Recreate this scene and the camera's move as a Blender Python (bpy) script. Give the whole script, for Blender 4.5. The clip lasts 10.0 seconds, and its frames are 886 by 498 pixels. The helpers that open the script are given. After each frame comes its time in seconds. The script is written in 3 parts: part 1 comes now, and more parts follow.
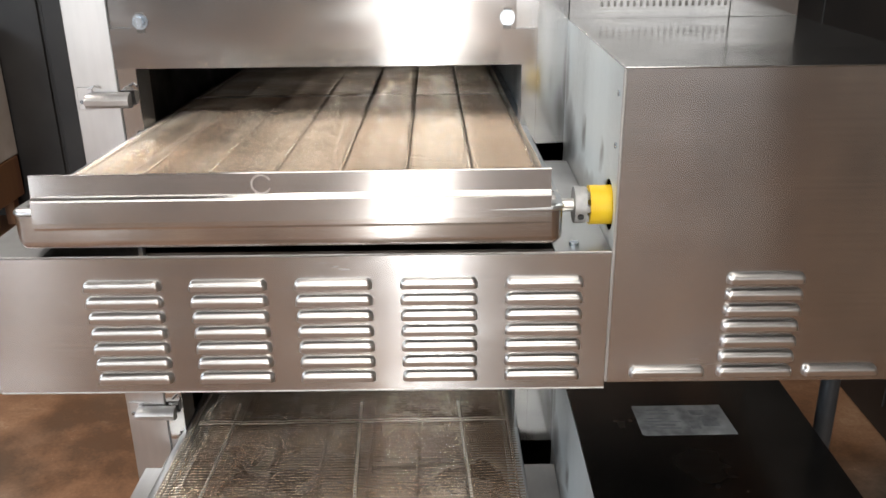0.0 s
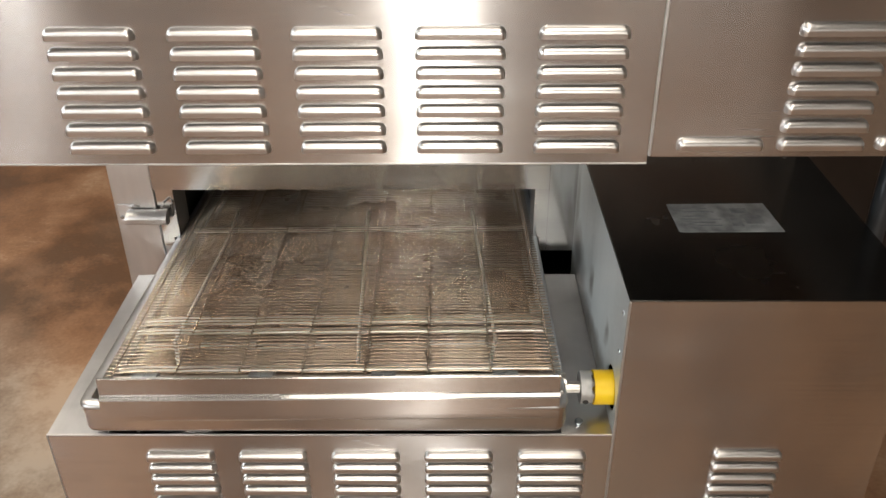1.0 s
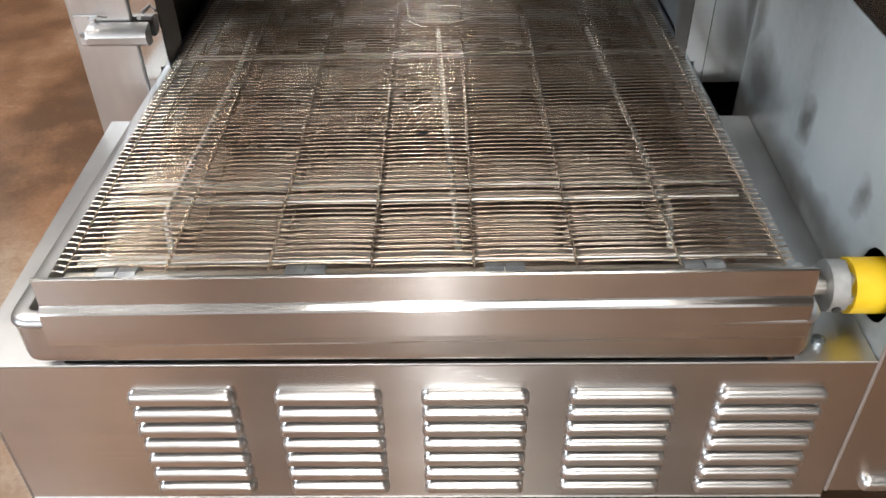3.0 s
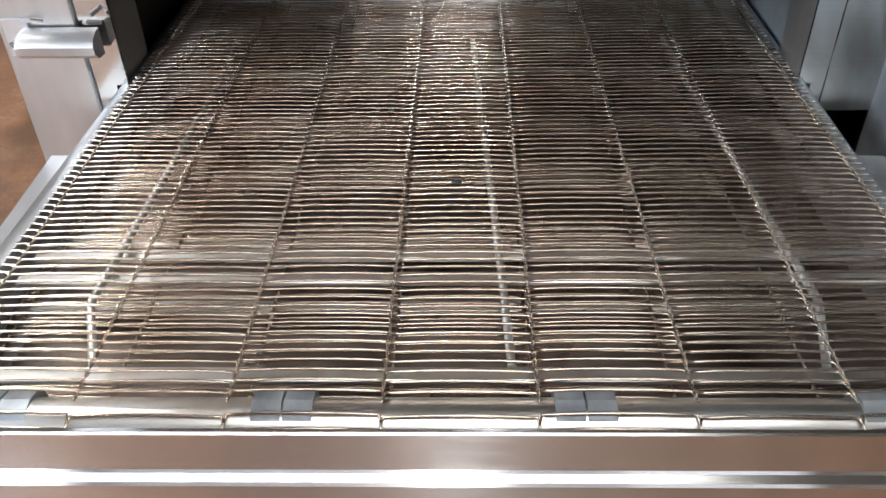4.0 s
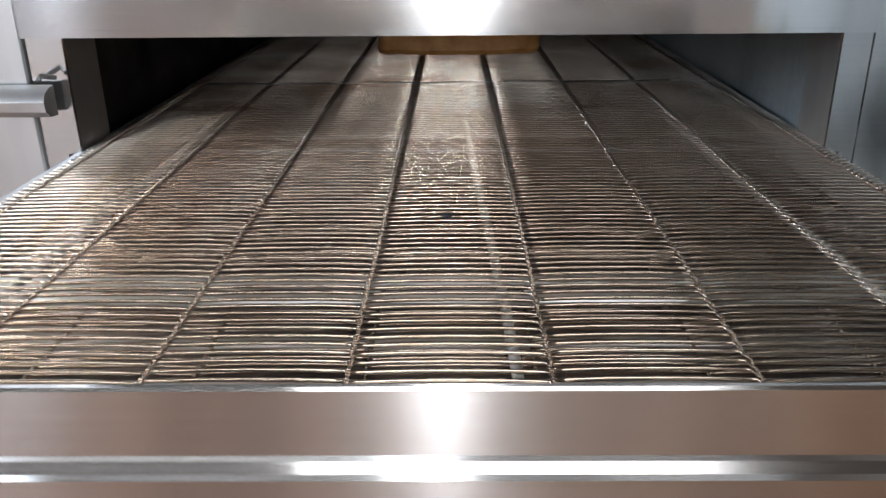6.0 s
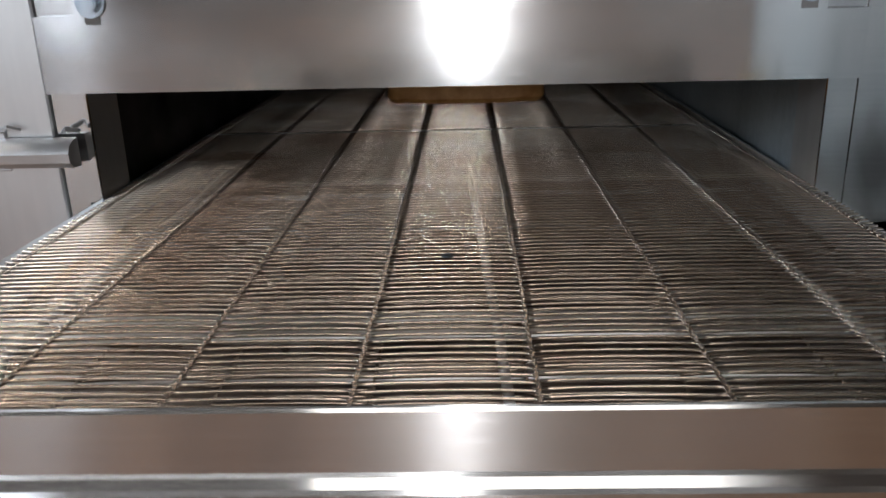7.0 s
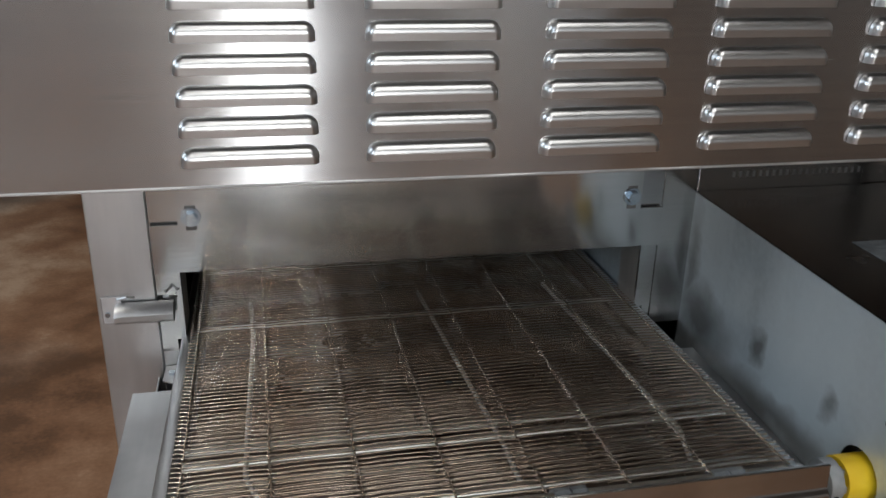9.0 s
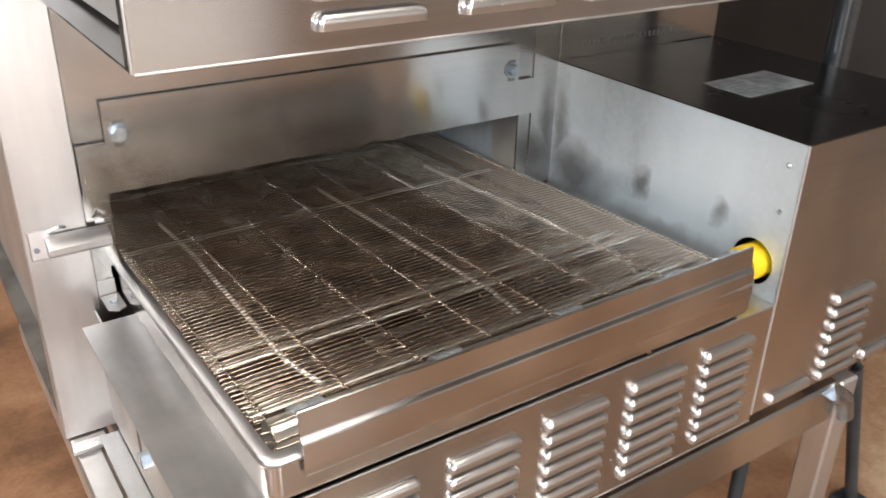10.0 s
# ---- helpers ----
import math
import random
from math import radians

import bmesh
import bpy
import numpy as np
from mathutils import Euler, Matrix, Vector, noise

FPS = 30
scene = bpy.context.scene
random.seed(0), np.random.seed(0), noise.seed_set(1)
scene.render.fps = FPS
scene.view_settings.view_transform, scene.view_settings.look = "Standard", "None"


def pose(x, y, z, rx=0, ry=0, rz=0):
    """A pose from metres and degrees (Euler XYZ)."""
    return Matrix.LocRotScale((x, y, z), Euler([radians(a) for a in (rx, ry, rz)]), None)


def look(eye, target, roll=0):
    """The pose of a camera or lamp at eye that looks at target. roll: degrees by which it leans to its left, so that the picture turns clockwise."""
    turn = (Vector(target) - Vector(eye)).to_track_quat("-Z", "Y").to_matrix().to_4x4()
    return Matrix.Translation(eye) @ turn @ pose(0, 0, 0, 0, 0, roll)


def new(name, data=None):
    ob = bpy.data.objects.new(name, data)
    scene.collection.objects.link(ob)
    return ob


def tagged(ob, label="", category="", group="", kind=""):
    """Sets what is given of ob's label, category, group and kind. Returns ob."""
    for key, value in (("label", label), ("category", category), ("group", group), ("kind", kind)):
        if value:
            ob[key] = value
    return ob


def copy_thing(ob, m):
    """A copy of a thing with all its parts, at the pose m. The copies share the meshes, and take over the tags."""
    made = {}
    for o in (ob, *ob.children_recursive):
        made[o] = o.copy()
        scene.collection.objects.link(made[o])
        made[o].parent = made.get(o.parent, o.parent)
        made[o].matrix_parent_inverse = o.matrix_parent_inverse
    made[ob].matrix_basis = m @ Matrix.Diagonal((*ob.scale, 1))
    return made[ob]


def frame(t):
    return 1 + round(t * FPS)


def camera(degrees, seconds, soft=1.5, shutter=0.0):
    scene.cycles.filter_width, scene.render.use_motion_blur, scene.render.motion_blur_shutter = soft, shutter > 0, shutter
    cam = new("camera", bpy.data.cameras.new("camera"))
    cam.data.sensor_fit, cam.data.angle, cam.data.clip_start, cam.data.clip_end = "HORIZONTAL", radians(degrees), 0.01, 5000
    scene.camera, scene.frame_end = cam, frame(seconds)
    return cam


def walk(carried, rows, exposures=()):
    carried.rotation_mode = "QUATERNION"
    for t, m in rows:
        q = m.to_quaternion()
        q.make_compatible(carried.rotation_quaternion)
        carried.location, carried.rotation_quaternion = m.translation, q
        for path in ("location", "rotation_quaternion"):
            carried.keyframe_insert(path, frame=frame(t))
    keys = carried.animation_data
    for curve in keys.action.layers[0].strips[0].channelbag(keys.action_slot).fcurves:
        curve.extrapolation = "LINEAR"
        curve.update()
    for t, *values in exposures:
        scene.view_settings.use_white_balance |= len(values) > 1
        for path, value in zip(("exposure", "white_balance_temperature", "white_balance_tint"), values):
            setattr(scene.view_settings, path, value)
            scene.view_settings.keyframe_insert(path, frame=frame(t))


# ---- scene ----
cam = camera(54.3, 10.0, 1.5, 0.12)
PATH = [
    (0, (0.144, -1.09, 1.564), (0.138, 0.772, 0.835), -0.7),
    (0.3, (0.15, -1.063, 1.535), (0.112, 0.767, 0.729), -1.0),
    (0.5, (0.133, -1.059, 1.493), (0.12, 0.747, 0.633), -0.5),
    (1, (0.129, -1.027, 1.444), (0.112, 0.692, 0.422), -0.4),
    (1.5, (0.121, -0.987, 1.41), (0.087, 0.71, 0.351), -0.8),
    (2, (0.084, -0.922, 1.347), (0.094, 0.728, 0.217), 0.2),
    (2.2, (0.068, -0.899, 1.33), (0.074, 0.722, 0.158), -0.0),
    (3.3, (0.015, -0.673, 1.198), (-0.026, 0.881, -0.06), -1.2),
    (3.5, (0.009, -0.632, 1.188), (-0.037, 0.933, -0.057), -1.1),
    (4, (0.01, -0.564, 1.146), (-0.057, 1.005, -0.092), -1.3),
    (4.5, (0.013, -0.545, 1.128), (-0.069, 1.06, -0.062), -1.3),
    (5, (0.015, -0.537, 1.096), (-0.054, 1.171, 0.059), -1.0),
    (5.5, (0.01, -0.537, 1.054), (-0.034, 1.248, 0.153), -0.7),
    (5.7, (0.008, -0.539, 1.035), (-0.032, 1.269, 0.182), -0.5),
    (6.8, (0.019, -0.556, 1.0), (-0.069, 1.329, 0.339), -1.6),
    (7, (0.018, -0.564, 1.02), (-0.067, 1.314, 0.339), -1.6),
    (7.5, (0.018, -0.614, 1.104), (-0.076, 1.263, 0.417), -2.2),
    (8, (0.004, -0.683, 1.2), (-0.065, 1.222, 0.595), -2.4),
    (8.2, (-0.014, -0.699, 1.235), (-0.076, 1.195, 0.597), -2.3),
    (8.5, (-0.055, -0.736, 1.273), (-0.018, 1.14, 0.58), -1.8),
    (9, (-0.146, -0.81, 1.278), (0.229, 0.999, 0.513), 1.3),
    (9.2, (-0.19, -0.839, 1.276), (0.298, 0.935, 0.49), 1.7),
    (9.5, (-0.273, -0.847, 1.271), (0.339, 0.862, 0.431), 1.7),
    (9.8, (-0.365, -0.794, 1.26), (0.478, 0.792, 0.38), 2.4),
    (10, (-0.399, -0.788, 1.246), (0.607, 0.693, 0.355), 1.4),
]
EXPOSURES = [
    (0.0, -0.03, 6400, 10), (1.0, 0.02, 6900, 10), (2.0, 0.32, 7000, 10), (3.5, 0.43, 5950, 9), (4.5, 0.7, 5850, 9),
    (5.5, 0.51, 5800, 9), (7.0, -0.36, 5900, 9), (7.5, -0.12, 6050, 7), (8.0, 0.05, 5700, 7), (8.5, -0.62, 5900, 7),
    (9.0, -0.72, 5900, 7), (9.5, 0.18, 6250, 10), (10.0, 0.82, 6500, 11),
]
walk(cam, [(t, look(eye, target, roll)) for t, eye, target, roll in PATH], EXPOSURES)

# ---- light and exposure ----
world = bpy.data.worlds.new("room_air")
world.use_nodes = True
world.node_tree.nodes["Background"].inputs[0].default_value = (0.75, 0.72, 0.68, 1)
world.node_tree.nodes["Background"].inputs[1].default_value = 0.02
scene.world = world


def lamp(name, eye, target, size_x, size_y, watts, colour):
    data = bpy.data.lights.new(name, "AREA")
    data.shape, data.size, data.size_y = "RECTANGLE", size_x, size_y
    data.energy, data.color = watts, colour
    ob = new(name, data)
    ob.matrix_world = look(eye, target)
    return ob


# Unseen far lamp, stands in for a light moving with the camera.
lamp("far_streak_light", (-0.14, -13.9, 2.5), (0.0, 0.0, 1.0), 0.50, 4.4, 560, (1.0, 0.97, 0.93))
# Added narrow lamp for the second streak on the steel.
lamp("side_streak_light", (-5.2, -10.6, 2.0), (0.0, -0.3, 1.0), 0.30, 3.0, 30, (0.95, 0.96, 1.0))
# Added broad fills from either side; no window is built for them.
lamp("left_fill_light", (-5.7, -3.2, 3.2), (0.0, -0.2, 1.0), 3.2, 2.2, 330, (0.80, 0.90, 1.0))
lamp("far_left_fill_light", (-5.8, -9.0, 2.4), (0.0, -0.2, 1.0), 3.0, 2.0, 75, (0.84, 0.93, 1.0))
lamp("far_right_fill_light", (4.2, -14.5, 2.5), (0.2, -0.2, 1.0), 2.8, 2.6, 22, (1.0, 0.98, 0.95))
# Added wide fill that gives the upright steel something even to reflect.
lamp("wide_fill_light", (0.0, -14.6, 2.5), (0.0, 0.0, 2.2), 11.4, 3.0, 80, (0.96, 0.98, 1.0))
# Added overhead fills for floor, belt wires and shaft, without fittings.
lamp("overhead_fill_light", (-2.2, -5.0, 4.6), (-2.2, -5.0, 0.0), 3.4, 1.2, 105, (1.0, 0.97, 0.92))
lamp("overhead_fill_light", (-1.5, 0.7, 3.3), (-1.5, 0.7, 0.0), 1.4, 0.5, 70, (1.0, 0.93, 0.84))
lamp("overhead_fill_light", (0.18, -1.7, 3.3), (0.18, -1.7, 0.0), 1.35, 2.2, 40, (1.0, 0.95, 0.88))

# ---- materials ----


def material(name):
    m = bpy.data.materials.new(name)
    m.use_nodes = True
    nt = m.node_tree
    return m, nt, nt.nodes["Principled BSDF"]


def noise_node(nt, scale, detail=3.0, stretch=(1, 1, 1), coord="Object"):
    tc = nt.nodes.new("ShaderNodeTexCoord")
    mp = nt.nodes.new("ShaderNodeMapping")
    mp.inputs["Scale"].default_value = stretch
    nz = nt.nodes.new("ShaderNodeTexNoise")
    nz.inputs["Scale"].default_value = scale
    nz.inputs["Detail"].default_value = detail
    nt.links.new(tc.outputs[coord], mp.inputs[0])
    nt.links.new(mp.outputs[0], nz.inputs["Vector"])
    return nz


def ramp(nt, src, stops):
    r = nt.nodes.new("ShaderNodeValToRGB")
    e = r.color_ramp.elements
    while len(e) < len(stops):
        e.new(0.5)
    for el, (p, c) in zip(e, stops):
        el.position = p
        el.color = c if len(c) == 4 else (*c, 1)
    nt.links.new(src, r.inputs[0])
    return r


def remap(nt, src, a, b, lo, hi):
    r = nt.nodes.new("ShaderNodeMapRange")
    for i, v in zip(("From Min", "From Max", "To Min", "To Max"), (a, b, lo, hi)):
        r.inputs[i].default_value = v
    nt.links.new(src, r.inputs[0])
    return r


def bump(nt, bsdf, src, strength, distance):
    b = nt.nodes.new("ShaderNodeBump")
    b.inputs["Strength"].default_value = strength
    b.inputs["Distance"].default_value = distance
    nt.links.new(src, b.inputs["Height"])
    nt.links.new(b.outputs[0], bsdf.inputs["Normal"])
    return b


def brushed(name, base, dark, rough, aniso, grain=(3, 140, 420), blotch=9.0, turn=0.25, cloud=(1, 1, 1)):
    """Brushed sheet steel: fine grain along x, cloudy tone, handling smudges, stretched gloss."""
    m, nt, p = material(name)
    g = noise_node(nt, 1.0, 2.0, grain)
    c = noise_node(nt, blotch, 4.0, cloud)
    mix = nt.nodes.new("ShaderNodeMath")
    mix.operation = "MULTIPLY_ADD"
    mix.inputs[1].default_value = 0.22
    nt.links.new(g.outputs[0], mix.inputs[0])
    half = remap(nt, c.outputs[0], 0.25, 0.75, 0.0, 0.72)
    nt.links.new(half.outputs[0], mix.inputs[2])
    col = ramp(nt, mix.outputs[0], [(0.18, dark), (0.60, base)])
    nt.links.new(col.outputs[0], p.inputs["Base Color"])
    r = remap(nt, mix.outputs[0], 0.1, 0.7, rough + 0.025, rough - 0.02)
    s = noise_node(nt, 6.0, 3.0, (1, 1, 2))
    smudge = remap(nt, s.outputs[0], 0.50, 0.72, 0.0, 0.07)
    sc = noise_node(nt, 1.0, 1.0, (35, 35, 900))
    sc.inputs["Distortion"].default_value = 0.6
    scratch = remap(nt, sc.outputs[0], 0.66, 0.75, 0.0, 0.045)
    plus = nt.nodes.new("ShaderNodeMath")
    plus2 = nt.nodes.new("ShaderNodeMath")
    nt.links.new(r.outputs[0], plus.inputs[0])
    nt.links.new(smudge.outputs[0], plus.inputs[1])
    nt.links.new(plus.outputs[0], plus2.inputs[0])
    nt.links.new(scratch.outputs[0], plus2.inputs[1])
    nt.links.new(plus2.outputs[0], p.inputs["Roughness"])
    p.inputs["Metallic"].default_value = 1.0
    p.inputs["Anisotropic"].default_value = aniso
    p.inputs["Anisotropic Rotation"].default_value = turn
    if aniso > 0:
        t = nt.nodes.new("ShaderNodeCombineXYZ")
        t.inputs[0].default_value, t.inputs[1].default_value = 1.0, 0.2
        nt.links.new(t.outputs[0], p.inputs["Tangent"])
    bump(nt, p, g.outputs[0], 0.05, 0.0004)
    return m


# The strong clouds here imitate blurred room reflections in the base colour.
STEEL = brushed("brushed_steel", (0.68, 0.66, 0.64), (0.40, 0.40, 0.405), 0.19, 1.0, blotch=4.5, cloud=(1.2, 1, 0.6))
PLATE = brushed("curtain_plate_steel", (0.67, 0.66, 0.64), (0.45, 0.45, 0.45), 0.13, 0.8, blotch=5.5)
BODY = brushed("body_sheet_steel", (0.66, 0.65, 0.63), (0.43, 0.43, 0.43), 0.15, 0.35, blotch=7.0)
STEEL_TOP = brushed("brushed_steel_flat", (0.62, 0.61, 0.60), (0.46, 0.45, 0.44), 0.17, 0.0, (3, 300, 40))
LOUVRE = brushed("pressed_steel", (0.70, 0.68, 0.66), (0.54, 0.52, 0.50), 0.30, 0.0)
POST = brushed("dull_steel", (0.68, 0.67, 0.66), (0.54, 0.535, 0.53), 0.40, 0.5, (120, 120, 9), 5.0, 0.0, (2.2, 2.2, 1.0))
LIP = brushed("lip_steel", (0.68, 0.66, 0.64), (0.50, 0.48, 0.46), 0.16, 1.0)
LEDGE = brushed("dull_ledge_steel", (0.62, 0.62, 0.62), (0.40, 0.40, 0.41), 0.34, 0.0, (80, 6, 80), 8.0)
RIM = brushed("worn_rim_steel", (0.62, 0.60, 0.59), (0.50, 0.48, 0.46), 0.46, 0.0, (60, 60, 60), 25.0)
PAN = brushed("stained_pan_steel", (0.33, 0.27, 0.23), (0.055, 0.038, 0.028), 0.28, 0.0, (12, 25, 25), 16.0)
PAN.node_tree.nodes["Principled BSDF"].inputs["Metallic"].default_value = 0.9
BAR = brushed("polished_bar_steel", (0.88, 0.86, 0.82), (0.70, 0.67, 0.62), 0.30, 0.0, (20, 200, 200), 30.0)
# Darkened steel for the shaded lower top sheet and small screws.
DARKENED = brushed("darkened_steel", (0.16, 0.15, 0.14), (0.09, 0.08, 0.075), 0.22, 0.0, (6, 40, 40), 6.0)
# One dark steel for chamber surfaces, hidden panels and slots.
INSIDE = brushed("dark_chamber_steel", (0.22, 0.21, 0.20), (0.09, 0.08, 0.07), 0.5, 0.0, (9, 9, 9), 12.0)


def galvanised():
    m, nt, p = material("galvanised_sheet")
    n = noise_node(nt, 5.0, 7.0, (1, 1.6, 0.5))
    fine = noise_node(nt, 160.0, 2.0)
    d = nt.nodes.new("ShaderNodeMath")
    d.operation = "MULTIPLY_ADD"
    d.inputs[1].default_value = 0.12
    nt.links.new(fine.outputs[0], d.inputs[0])
    nt.links.new(n.outputs[0], d.inputs[2])
    c = ramp(nt, d.outputs[0], [(0.34, (0.42, 0.46, 0.47)), (0.50, (0.62, 0.66, 0.67)), (0.66, (0.72, 0.77, 0.78)), (0.85, (0.78, 0.83, 0.84))])
    # ragged soot spots; the wider patches also paint in the belt's dark reflection
    where = nt.nodes.new("ShaderNodeTexCoord")
    rag = noise_node(nt, 26.0, 5.0)
    shift = nt.nodes.new("ShaderNodeVectorMath")
    shift.operation = "MULTIPLY_ADD"
    nt.links.new(rag.outputs["Color"], shift.inputs[0])
    shift.inputs[1].default_value = (0.0, 0.05, 0.05)
    nt.links.new(where.outputs["Object"], shift.inputs[2])
    soot_reflection = None
    for cy, cz, ry, rz, amount in ((-0.154, 0.883, 0.016, 0.022, 0.75), (-0.268, 0.884, 0.013, 0.020, 0.6), (-0.045, 0.855, 0.075, 0.045, 0.8), (-0.010, 0.90, 0.020, 0.075, 0.65), (-0.20, 0.835, 0.13, 0.020, 0.45)):
        near = nt.nodes.new("ShaderNodeVectorMath")
        near.operation = "SUBTRACT"
        nt.links.new(shift.outputs[0], near.inputs[0])
        near.inputs[1].default_value = (0.0, cy + 0.025, cz + 0.025)
        wide = nt.nodes.new("ShaderNodeVectorMath")
        wide.operation = "MULTIPLY"
        nt.links.new(near.outputs[0], wide.inputs[0])
        wide.inputs[1].default_value = (0.0, 1 / ry, 1 / rz)
        far = nt.nodes.new("ShaderNodeVectorMath")
        far.operation = "LENGTH"
        nt.links.new(wide.outputs[0], far.inputs[0])
        spot = remap(nt, far.outputs["Value"], 0.25, 1.15, amount, 0.0)
        if soot_reflection:
            most = nt.nodes.new("ShaderNodeMath")
            most.operation = "MAXIMUM"
            nt.links.new(soot_reflection, most.inputs[0])
            nt.links.new(spot.outputs[0], most.inputs[1])
            soot_reflection = most.outputs[0]
        else:
            soot_reflection = spot.outputs[0]
    mix = nt.nodes.new("ShaderNodeMix")
    mix.data_type = "RGBA"
    nt.links.new(soot_reflection, mix.inputs[0])
    nt.links.new(c.outputs[0], mix.inputs[6])
    mix.inputs[7].default_value = (0.10, 0.085, 0.07, 1)
    nt.links.new(mix.outputs[2], p.inputs["Base Color"])
    p.inputs["Metallic"].default_value = 0.55
    r = remap(nt, n.outputs[0], 0.3, 0.7, 0.36, 0.48)
    nt.links.new(r.outputs[0], p.inputs["Roughness"])
    return m


GALV = galvanised()


def plain(name, c1, c2, rough, metal=0.0, scale=30.0, strength=0.1, dist=0.001, stretch=(1, 1, 1)):
    m, nt, p = material(name)
    n = noise_node(nt, scale, 4.0, stretch)
    c = ramp(nt, n.outputs[0], [(0.3, c1), (0.7, c2)])
    nt.links.new(c.outputs[0], p.inputs["Base Color"])
    p.inputs["Roughness"].default_value = rough
    p.inputs["Metallic"].default_value = metal
    bump(nt, p, n.outputs[0], strength, dist)
    return m


WIRE = plain("belt_wire_steel", (0.42, 0.30, 0.215), (0.80, 0.71, 0.60), 0.18, 1.0, 11.0, 0.0)
ROD = plain("bright_rod_steel", (0.80, 0.77, 0.72), (0.92, 0.90, 0.86), 0.40, 1.0, 30.0, 0.0)
STAIN = plain("burnt_grease", (0.22, 0.17, 0.14), (0.46, 0.42, 0.40), 0.40, 0.8, 260)
YELLOW = plain("yellow_plastic", (0.80, 0.50, 0.01), (0.88, 0.60, 0.02), 0.42)
CAST = plain("cast_grey_metal", (0.34, 0.34, 0.33), (0.50, 0.50, 0.49), 0.5, 0.6, 60, 0.2)
ZINC = plain("zinc_bolt", (0.36, 0.42, 0.48), (0.66, 0.72, 0.77), 0.24, 1.0, 90, 0.15, 0.0005)
SPROCKET = plain("grey_sprocket_metal", (0.22, 0.23, 0.24), (0.40, 0.42, 0.43), 0.5, 0.5, 80, 0.25)
BLACK = plain("black_enamel", (0.010, 0.009, 0.009), (0.022, 0.020, 0.019), 0.45, 0.0, 5)
RUBBER = plain("black_rubber", (0.015, 0.015, 0.015), (0.03, 0.03, 0.03), 0.6)
PIPE = plain("dark_painted_tube", (0.03, 0.035, 0.04), (0.06, 0.065, 0.07), 0.28, 0.4, 12)
WOOD = plain("brown_wood", (0.16, 0.07, 0.035), (0.26, 0.13, 0.06), 0.5, 0.0, 6, 0.2, 0.002, (1, 1, 0.15))
CRUST = plain("baked_crust", (0.30, 0.12, 0.03), (0.55, 0.28, 0.09), 0.65, 0.0, 45, 0.5, 0.004)
PAPER = plain("foil_sticker", (0.20, 0.21, 0.21), (0.50, 0.52, 0.52), 0.42, 0.2, 55, 0.1)
PALE = plain("pale_worn_paint", (0.50, 0.44, 0.38), (0.66, 0.60, 0.54), 0.5, 0.0, 8)
WALL = plain("grey_wall_paint", (0.24, 0.225, 0.205), (0.33, 0.31, 0.285), 0.8, 0.0, 2)
CEIL = plain("dark_ceiling_paint", (0.13, 0.115, 0.10), (0.19, 0.17, 0.15), 0.85, 0.0, 2)


def floor_material():
    m, nt, p = material("brown_stained_concrete")
    a = noise_node(nt, 1.1, 8.0)
    b = noise_node(nt, 5.0, 10.0)
    b.inputs["Roughness"].default_value = 0.65
    c = noise_node(nt, 90.0, 4.0)
    add = nt.nodes.new("ShaderNodeMath")
    add.operation = "MULTIPLY_ADD"
    add.inputs[1].default_value = 0.7
    add2 = nt.nodes.new("ShaderNodeMath")
    add2.operation = "MULTIPLY_ADD"
    add2.inputs[1].default_value = 0.14
    nt.links.new(b.outputs[0], add.inputs[0])
    nt.links.new(a.outputs[0], add.inputs[2])
    nt.links.new(c.outputs[0], add2.inputs[0])
    nt.links.new(add.outputs[0], add2.inputs[2])
    unit = remap(nt, add2.outputs[0], 0.74, 1.13, 0.0, 1.0)
    col = ramp(nt, unit.outputs[0], [(0.10, (0.125, 0.063, 0.033)), (0.40, (0.23, 0.115, 0.060)), (0.65, (0.31, 0.172, 0.096)), (0.95, (0.45, 0.305, 0.20))])
    worn = noise_node(nt, 0.75, 5.0)
    worn.inputs["Distortion"].default_value = 0.4
    area = remap(nt, worn.outputs[0], 0.50, 0.64, 0.0, 0.75)
    grey = ramp(nt, unit.outputs[0], [(0.15, (0.11, 0.095, 0.075)), (0.55, (0.19, 0.17, 0.14)), (0.9, (0.33, 0.30, 0.26))])
    mix = nt.nodes.new("ShaderNodeMix")
    mix.data_type = "RGBA"
    nt.links.new(area.outputs[0], mix.inputs[0])
    nt.links.new(col.outputs[0], mix.inputs[6])
    nt.links.new(grey.outputs[0], mix.inputs[7])
    line = noise_node(nt, 3.2, 2.0, (1, 3.5, 1))
    line.inputs["Distortion"].default_value = 2.2
    scuff = ramp(nt, line.outputs[0], [(0.495, (0, 0, 0)), (0.50, (0.55, 0.55, 0.55)), (0.506, (0, 0, 0))])
    gate = remap(nt, b.outputs[0], 0.52, 0.62, 0.0, 1.0)
    amount = nt.nodes.new("ShaderNodeMath")
    amount.operation = "MULTIPLY"
    nt.links.new(scuff.outputs[0], amount.inputs[0])
    nt.links.new(gate.outputs[0], amount.inputs[1])
    pale = nt.nodes.new("ShaderNodeMix")
    pale.data_type = "RGBA"
    pale.inputs[7].default_value = (0.42, 0.31, 0.22, 1)
    nt.links.new(amount.outputs[0], pale.inputs[0])
    nt.links.new(mix.outputs[2], pale.inputs[6])
    nt.links.new(pale.outputs[2], p.inputs["Base Color"])
    r = remap(nt, b.outputs[0], 0.3, 0.7, 0.32, 0.6)
    nt.links.new(r.outputs[0], p.inputs["Roughness"])
    bump(nt, p, c.outputs[0], 0.15, 0.002)
    return m


FLOOR = floor_material()

